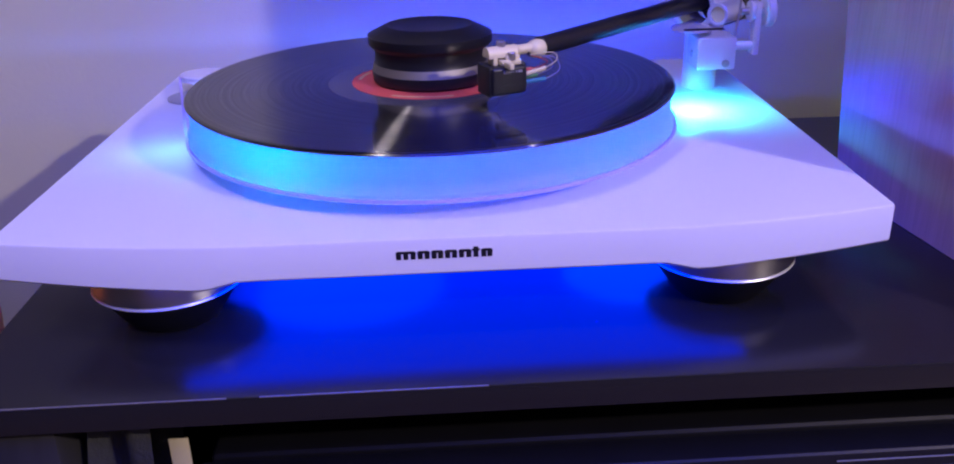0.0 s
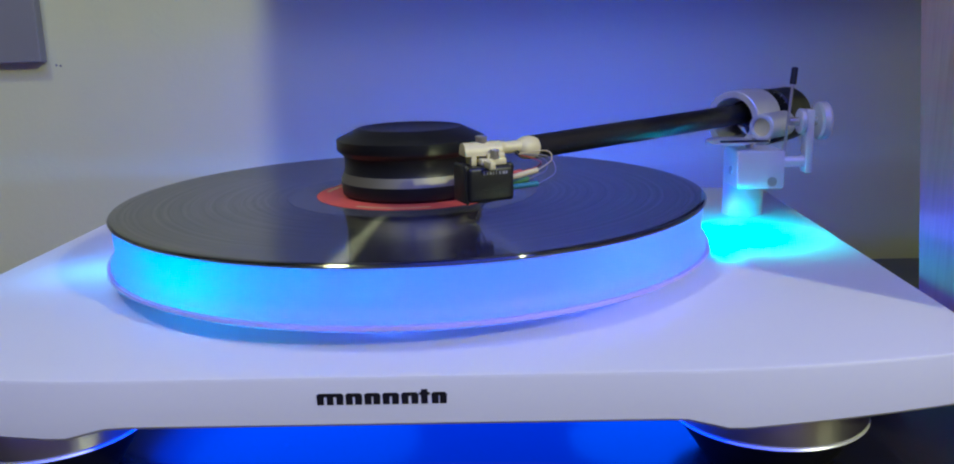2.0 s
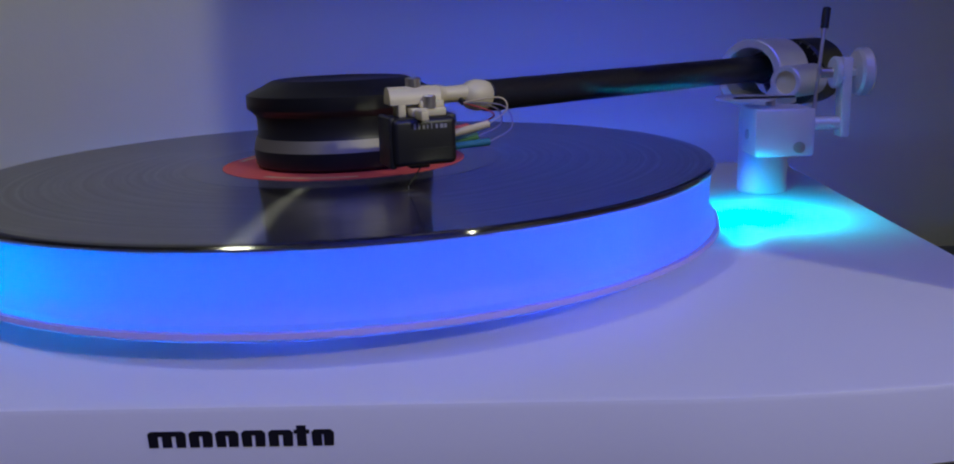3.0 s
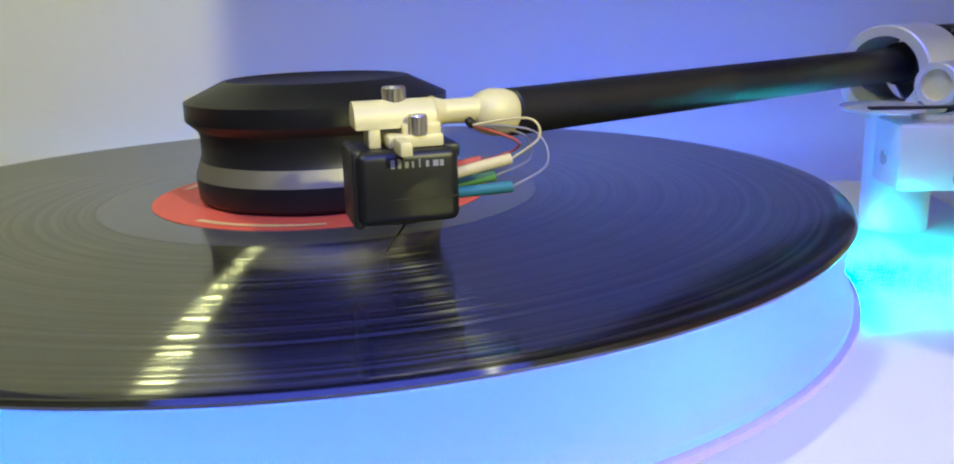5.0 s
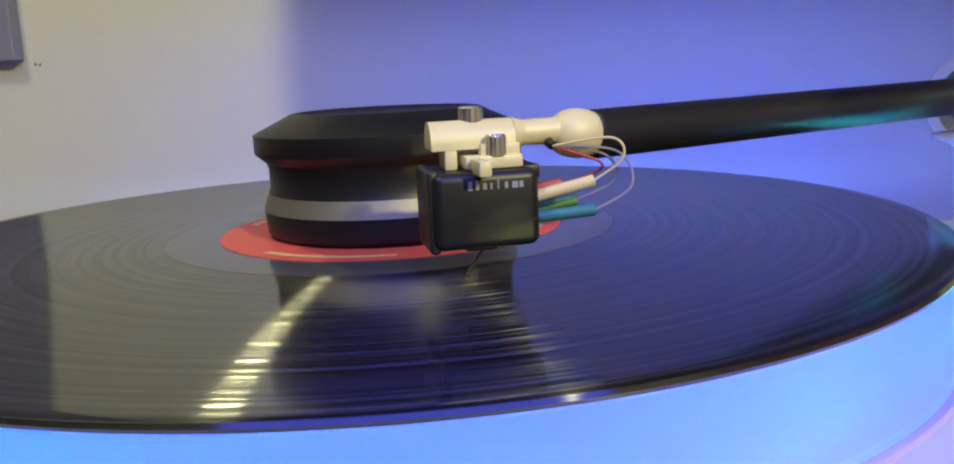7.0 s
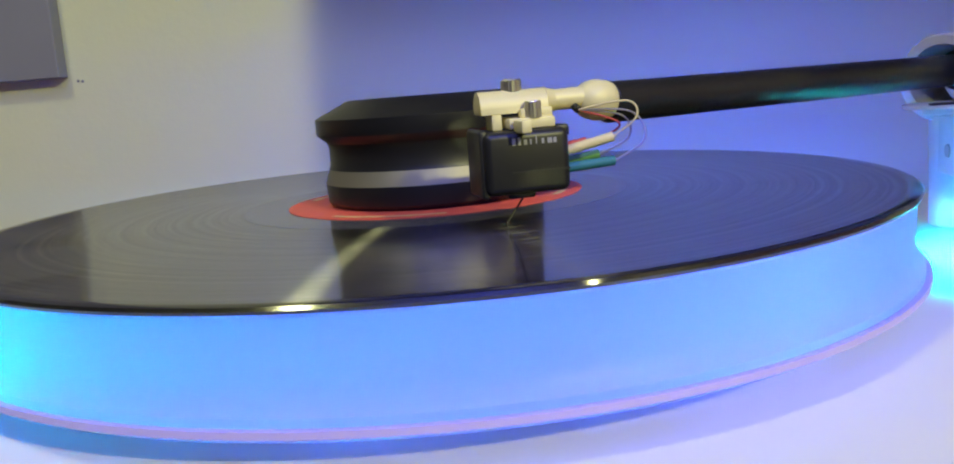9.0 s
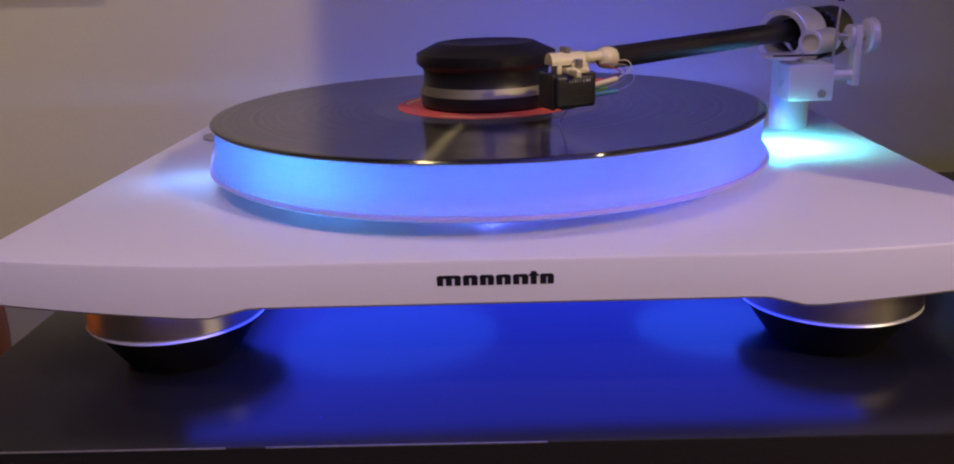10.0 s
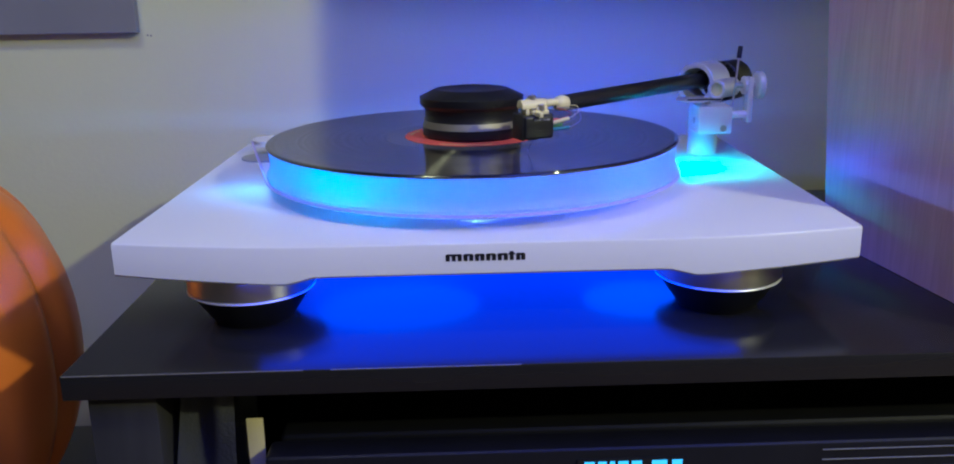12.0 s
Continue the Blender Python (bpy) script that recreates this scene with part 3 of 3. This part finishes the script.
def build_headshell(arm):
    # local frame: x along the cartridge towards the arm, y away, z up, foot at the stylus
    m = Matrix.Translation((0.0405, -0.0735, 0.0)) @ pose(0, 0, 0, 0, 0, CART_TURN)

    def local(bm):
        bm.transform(m)
        return bm
    # half-round shell with a flat underside, its corner cut for the second screw
    arch = [(0.0043 * math.cos(math.pi * i / 20), 0.0314 + 0.0045 * math.sin(math.pi * i / 20)) for i in range(21)]
    arch = [(0.0043, 0.0302)] + arch + [(-0.0043, 0.0302)]
    bm = bmesh.new()
    ends = [[bm.verts.new((x, y, z)) for y, z in arch] for x in (-0.0118, 0.0055)]
    bm.faces.new(ends[0])
    bm.faces.new(ends[1])
    for i in range(len(arch)):
        j = (i + 1) % len(arch)
        bm.faces.new((ends[0][i], ends[0][j], ends[1][j], ends[1][i]))
    bmesh.ops.bevel(bm, geom=[e for e in bm.edges if abs(e.verts[0].co.x - e.verts[1].co.x) < 1e-6], offset=0.0003, segments=2, profile=0.5, affect="EDGES")
    shell = part("headshell", local(bm), M_IVORY, arm, "cream metal half-round headshell")
    part("neck", local(rod((0.0052, 0.0, 0.0326), (0.0190, 0.0010, 0.0326), 0.0026, 0.0029, 0.0002, 32)), M_IVORY, shell)
    part("neck_fillet", local(lathe([(0, 0), (0.0036, 0), (0.0031, 0.0010), (0.0027, 0.0026), (0, 0.0026)], 32, along((0.0054, 0.0, 0.0326), (0.02, 0.0010, 0.0326)))), M_IVORY, shell)
    ball = [(0.0, 0.0), (0.0026, 0.0002), (0.0038, 0.0011), (0.0047, 0.0026), (0.0052, 0.0044), (0.0053, 0.0060), (0.0051, 0.0080), (0.0046, 0.0096), (0.0040, 0.0102), (0.0, 0.0102)]
    part("knuckle", local(lathe(ball, 48, along((0.0145, 0.0006, 0.0321), (0.0245, 0.0028, 0.0313)))), M_IVORY, shell, "rounded cream joint")
    part("lead_hole", local(rod((0.0130, -0.0016, 0.0306), (0.0136, -0.0030, 0.0297), 0.0010, None, 0.0001, 16)), M_BLACK, shell, "dark lead hole under the neck")
    part("post", local(box(-0.0092, -0.0066, -0.0042, 0.0030, 0.0262, 0.0303, 0.0004)), M_IVORY, shell)
    part("mount_plate", local(box(-0.0056, 0.0062, -0.0072, 0.0060, 0.0263, 0.0290, 0.0005)), M_IVORY, shell)
    part("finger_lug", local(box(-0.0046, -0.0020, -0.0150, -0.0070, 0.0256, 0.0287, 0.0005)), M_IVORY, shell)
    part("pocket_block", local(box(-0.0022, 0.0060, -0.0058, -0.0030, 0.0288, 0.0312, 0.0004)), M_IVORY, shell)
    for sx, sy, sz, r, h in ((-0.0026, 0.0004, 0.0352, 0.0026, 0.0034), (0.0010, -0.0056, 0.0288, 0.0021, 0.0042)):
        screw = bmesh.new()
        rim = []
        for i in range(36):
            t = 2 * math.pi * i / 36
            q = r - (0.00012 if i % 2 else 0.0)
            rim.append((sx + q * math.cos(t), sy + q * math.sin(t)))
        low = [screw.verts.new((x, y, sz)) for x, y in rim]
        top = [screw.verts.new((x, y, sz + h - 0.0004)) for x, y in rim]
        crown = [screw.verts.new((sx + (x - sx) * 0.86, sy + (y - sy) * 0.86, sz + h)) for x, y in rim]
        socket = [screw.verts.new((sx + (x - sx) * 0.45, sy + (y - sy) * 0.45, sz + h)) for x, y in rim]
        pit = [screw.verts.new((sx + (x - sx) * 0.42, sy + (y - sy) * 0.42, sz + h - 0.0012)) for x, y in rim]
        for ra, rb in ((low, top), (top, crown), (crown, socket), (socket, pit)):
            for i in range(36):
                screw.faces.new((ra[i], ra[(i + 1) % 36], rb[(i + 1) % 36], rb[i]))
        screw.faces.new(low)
        screw.faces.new(pit)
        part("screw", local(screw), M_STEEL, shell, "knurled steel socket screw")
    cart = part("cartridge", local(box(-0.0128, 0.0088, -0.0095, 0.0090, 0.0106, 0.0262, 0.0020, 4)), M_BLACK, arm, "black phono cartridge with grey lettering")
    # greyer end piece stands in for light caught on the body's rounded edge
    part("edge_sheen", local(box(-0.0136, -0.0112, -0.0078, 0.0080, 0.0098, 0.0268, 0.0011, 3)), M_CARTEDGE, cart, "rounded cartridge edge, greyed for the light it catches")
    part("back_plate", local(box(0.0060, 0.0096, -0.0070, 0.0070, 0.0238, 0.0266, 0.0005)), M_SATIN, cart)
    part("groove", local(box(-0.0060, 0.0085, -0.00962, -0.0094, 0.0158, 0.0162)), M_SATIN, cart)
    for k, (w, h) in enumerate(((0.00085, 0.0018), (0.0007, 0.0019), (0.0008, 0.0013), (0.00045, 0.0013), (0.0003, 0.0018), (0.00065, 0.0013), (0.0012, 0.0013), (0.0008, 0.0013))):
        x = -0.0058 + 0.00148 * k
        part("name_bar", local(box(x, x + w, -0.00960, -0.0094, 0.0226, 0.0226 + h)), M_GREYINK, cart)
    part("stylus_carrier", local(box(-0.0050, 0.0020, 0.0000, 0.0050, 0.0084, 0.0108, 0.0006)), M_BLACK, cart)
    part("cantilever", local(rod((-0.0010, 0.0015, 0.0086), (-0.0060, 0, 0.0026), 0.00025, None, 0, 8)), M_SATIN, cart)
    part("stylus", local(rod((-0.0060, 0, 0.0028), (-0.0060, 0, 0.0015), 0.0002, 0.00005, 0, 8)), M_STEEL, cart)
    # lead sleeves and loose lead wires
    sleeves = (("white", (0.0085, -0.0050, 0.0198), (0.0208, -0.0076, 0.0226), M_SLEEVE_W), ("red", (0.0085, 0.0010, 0.0200), (0.0160, -0.0010, 0.0214), M_SLEEVE_R),
               ("blue", (0.0085, -0.0050, 0.0156), (0.0208, -0.0080, 0.0166), M_SLEEVE_B), ("green", (0.0085, 0.0010, 0.0164), (0.0190, -0.0015, 0.0180), M_SLEEVE_G))
    for colour, a, b, mat in sleeves:
        part("lead_sleeve", local(rod(a, b, 0.00125, None, 0.0002, 16)), mat, cart, colour + " insulating sleeve on a cartridge pin")
    root = (0.0136, -0.0030, 0.0297)
    ends = ((0.0208, -0.0076, 0.0226), (0.0160, -0.0010, 0.0214), (0.0208, -0.0080, 0.0166), (0.0190, -0.0015, 0.0180))
    bulges = (((0.0240, -0.0095, 0.0312), (0.0258, -0.0110, 0.0272)), ((0.0225, -0.0060, 0.0262), (0.0225, -0.0030, 0.0235)),
              ((0.0252, -0.0090, 0.0284), (0.0276, -0.0110, 0.0215)), ((0.0235, -0.0070, 0.0276), (0.0255, -0.0060, 0.0220)))
    for e, (p, q), mat in zip(ends, bulges, (M_SLEEVE_W, M_SLEEVE_R, M_WIRE, M_WIRE)):
        part("lead_wire", local(wire([root, p, q, e], 0.00028)), mat, shell)


M_SLEEVE_W = material("sleeve_cream", (0.75, 0.64, 0.34), 0.5, vary=0.05, bump=0)
M_SLEEVE_R = material("sleeve_red", (0.55, 0.10, 0.06), 0.5, vary=0.05, bump=0)
M_SLEEVE_B = material("sleeve_blue", (0.04, 0.20, 0.25), 0.5, vary=0.05, bump=0)
M_SLEEVE_G = material("sleeve_green", (0.14, 0.36, 0.12), 0.5, vary=0.05, bump=0)
M_WIRE = material("wire_grey", (0.35, 0.33, 0.33), 0.5, vary=0.05, bump=0)
build_headshell(arm)


# ---- the record and its clamp ----
def build_record():
    rec = thing("record", (0, 0, -0.0007), "black vinyl long-play record with red label on the platter", "record")
    t = 0.0020
    prof = [(0.0, 0.0), (0.1490, 0.0), (0.1505, 0.0004), (0.1508, 0.0011), (0.1502, 0.0018), (0.1490, t + 0.0001), (0.1465, t - 0.0002), (0.0650, t - 0.0002), (0.0, t - 0.0003)]
    part("disc", lathe(prof, 200), M_VINYL, rec)
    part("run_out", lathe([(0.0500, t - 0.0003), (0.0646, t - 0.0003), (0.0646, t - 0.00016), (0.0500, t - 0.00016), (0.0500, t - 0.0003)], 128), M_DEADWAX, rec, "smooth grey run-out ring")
    lab = part("label_disc", lathe([(0, t - 0.0003), (0.0500, t - 0.0003), (0.0500, t), (0, t)], 128), M_LABEL, rec, "red paper record label")
    for a0, a1, r in ((-122, -74, 0.0455), (-20, -4, 0.0445), (150, 176, 0.0455)):
        bm = bmesh.new()
        steps = [radians(a0 + (a1 - a0) * i / 12) for i in range(13)]
        lo = [bm.verts.new(((r - 0.0012) * math.cos(a), (r - 0.0012) * math.sin(a), t + 0.00012)) for a in steps]
        hi = [bm.verts.new(((r + 0.0012) * math.cos(a), (r + 0.0012) * math.sin(a), t + 0.00012)) for a in steps]
        for i in range(12):
            bm.faces.new((lo[i], lo[i + 1], hi[i + 1], hi[i]))
        part("label_line", bm, M_LABELPRINT, lab)
    return rec


build_record()


def build_clamp():
    c = thing("record_clamp", (0, 0, 0.0001), "heavy black record clamp with polished band, on the spindle", "record clamp")
    part("body", lathe([(0, 0.0014), (0.0352, 0.0014), (0.0364, 0.0028), (0.0368, 0.0089), (0.0352, 0.0137), (0.0347, 0.0150), (0.0347, 0.0205), (0.0352, 0.0222), (0.0382, 0.0248), (0.0384, 0.0252), (0.0384, 0.0302), (0.0275, 0.0354), (0.0262, 0.0356), (0.0244, 0.0349), (0, 0.0347)], 160), M_BLACK, c)
    part("band", lathe([(0.0355, 0.0089), (0.0369, 0.0089), (0.03535, 0.0136), (0.0345, 0.0136), (0.0355, 0.0089)], 160), M_DARKBAND, c, "polished metal band")


build_clamp()


# ---- receiver and clutter under the shelf ----
def build_receiver():
    z = SHELF - 0.19
    r = thing("receiver", (0.12, -0.02, z), "black hifi receiver with glowing display on the lower shelf", "receiver")
    part("case", box(-0.244, 0.32, -0.15, 0.16, 0.004, 0.131, 0.004, 3), M_RUBBER, r)
    part("front_panel", box(-0.249, 0.325, -0.172, -0.150, 0.006, 0.1285, 0.003, 3), M_AMP, r)
    for k in range(5):
        part("groove", box(0.08, 0.318, -0.1728, -0.1718, 0.1230 - 0.0065 * k, 0.1235 - 0.0065 * k), M_GREY, r)
    part("display_window", box(-0.066, -0.002, -0.1732, -0.172, 0.083, 0.1217), M_BLACK, r)
    for k, (w, x) in enumerate(((0.006, -0.062), (0.005, -0.054), (0.003, -0.047), (0.006, -0.042), (0.006, -0.034), (0.009, -0.022), (0.006, -0.010))):
        part("display_segment", box(x, x + w, -0.1736, -0.1733, 0.1135, 0.1203), M_DISPLAY, r)
    for sx in (-0.22, 0.29):
        for sy in (-0.12, 0.12):
            part("foot", rod((sx, sy, 0), (sx, sy, 0.006), 0.018), M_RUBBER, r)


M_DISPLAY = glow("display_cyan", (0.10, 0.60, 1.0), 0.8)
build_receiver()


def build_bag():
    """A limp black cloth bag pushed in beside the receiver: a sheet with soft upright folds."""
    bag = thing("cloth_bag", (-0.166, -0.165, SHELF - 0.19), "limp black cloth bag with soft folds beside the receiver", "bag")
    for name, x, y, w, h, lean in (("front_flap", -0.004, -0.02, 0.040, 0.170, 0.010), ("back_flap", 0.006, 0.01, 0.044, 0.172, 0.004)):
        bm = bmesh.new()
        n, rows = 20, 16
        grid = []
        for j in range(rows + 1):
            v = j / rows
            line = []
            for i in range(n + 1):
                u = i / n - 0.5
                fold = 0.006 * math.sin(u * 5 + v * 3.2) + 0.0012 * math.sin(u * 13 - v * 4)
                line.append(bm.verts.new((x + u * w * (1.15 - 0.35 * v) + lean * v, y + fold - 0.02 * (1 - v) ** 2, h * v)))
            grid.append(line)
        for a, b in zip(grid, grid[1:]):
            for i in range(n):
                bm.faces.new((a[i], a[i + 1], b[i + 1], b[i]))
        bmesh.ops.solidify(bm, geom=list(bm.faces), thickness=0.004)
        part(name, bm, M_CLOTH, bag)
    return bag


build_bag()
card = thing("paper_card", (-0.1425, -0.172, SHELF - 0.19), "pale cream paper card standing beside the receiver", "card")
part("sheet", box(0.0, 0.010, 0.0, 0.001, 0.0, 0.144, 0.0002), M_CARD, card)
for ax, az in ((-0.334, 0.063), (-0.3305, 0.0625)):
    hole = thing("wall_mark", (ax, WALL, az), "small dark chip in the wall paint", "mark", "chips in the wall paint")
    part("chip", lathe([(0, 0.0), (0.0011, 0.0), (0.0009, 0.0004), (0, 0.0005)], 12, along((0, -0.0001, 0), (0, -1, 0))), M_GREY, hole)


def build_pumpkin():
    p = thing("pumpkin", (-0.487, 0.02, -0.350), "glossy orange ribbed pumpkin ornament beside the rack", "pumpkin")
    bm = bmesh.new()
    n, rows = 160, 48
    rings = []
    for j in range(rows + 1):
        f = math.pi * j / rows
        ring = []
        for i in range(n):
            a = 2 * math.pi * i / n
            rib = 1 - 0.075 * abs(math.cos(a * 6.0)) ** 6 * math.sin(f) ** 0.6
            s = math.sin(f) ** 0.8
            rad = 0.157 * s * rib
            zz = 0.176 - 0.176 * math.cos(f) * (1 - 0.16 * (1 - s) * (1 if f > 2 else 0.3)) * 1.0
            ring.append(bm.verts.new((rad * math.cos(a), rad * math.sin(a), zz)))
        rings.append(ring)
    for a, b in zip(rings, rings[1:]):
        for i in range(n):
            bm.faces.new((a[i], a[(i + 1) % n], b[(i + 1) % n], b[i]))
    bmesh.ops.remove_doubles(bm, verts=bm.verts, dist=0.0002)
    part("body", bm, M_PUMPKIN, p)
    part("stem", wire([(0, 0, 0.32), (0.004, 0.0, 0.35), (0.016, 0.004, 0.38)], 0.012, 12), M_STEM, p)
    t = thing("side_table", (-0.487, 0.02, FLOOR), "plain dark side table under the pumpkin", "table")
    part("tabletop", box(-0.2, 0.2, -0.22, 0.22, 0.425, 0.45, 0.002), M_SHELF, t)
    for x in (-0.18, 0.15):
        for y in (-0.2, 0.17):
            part("leg", box(x, x + 0.03, y, y + 0.03, 0, 0.425, 0.002), M_SHELF, t)


build_pumpkin()
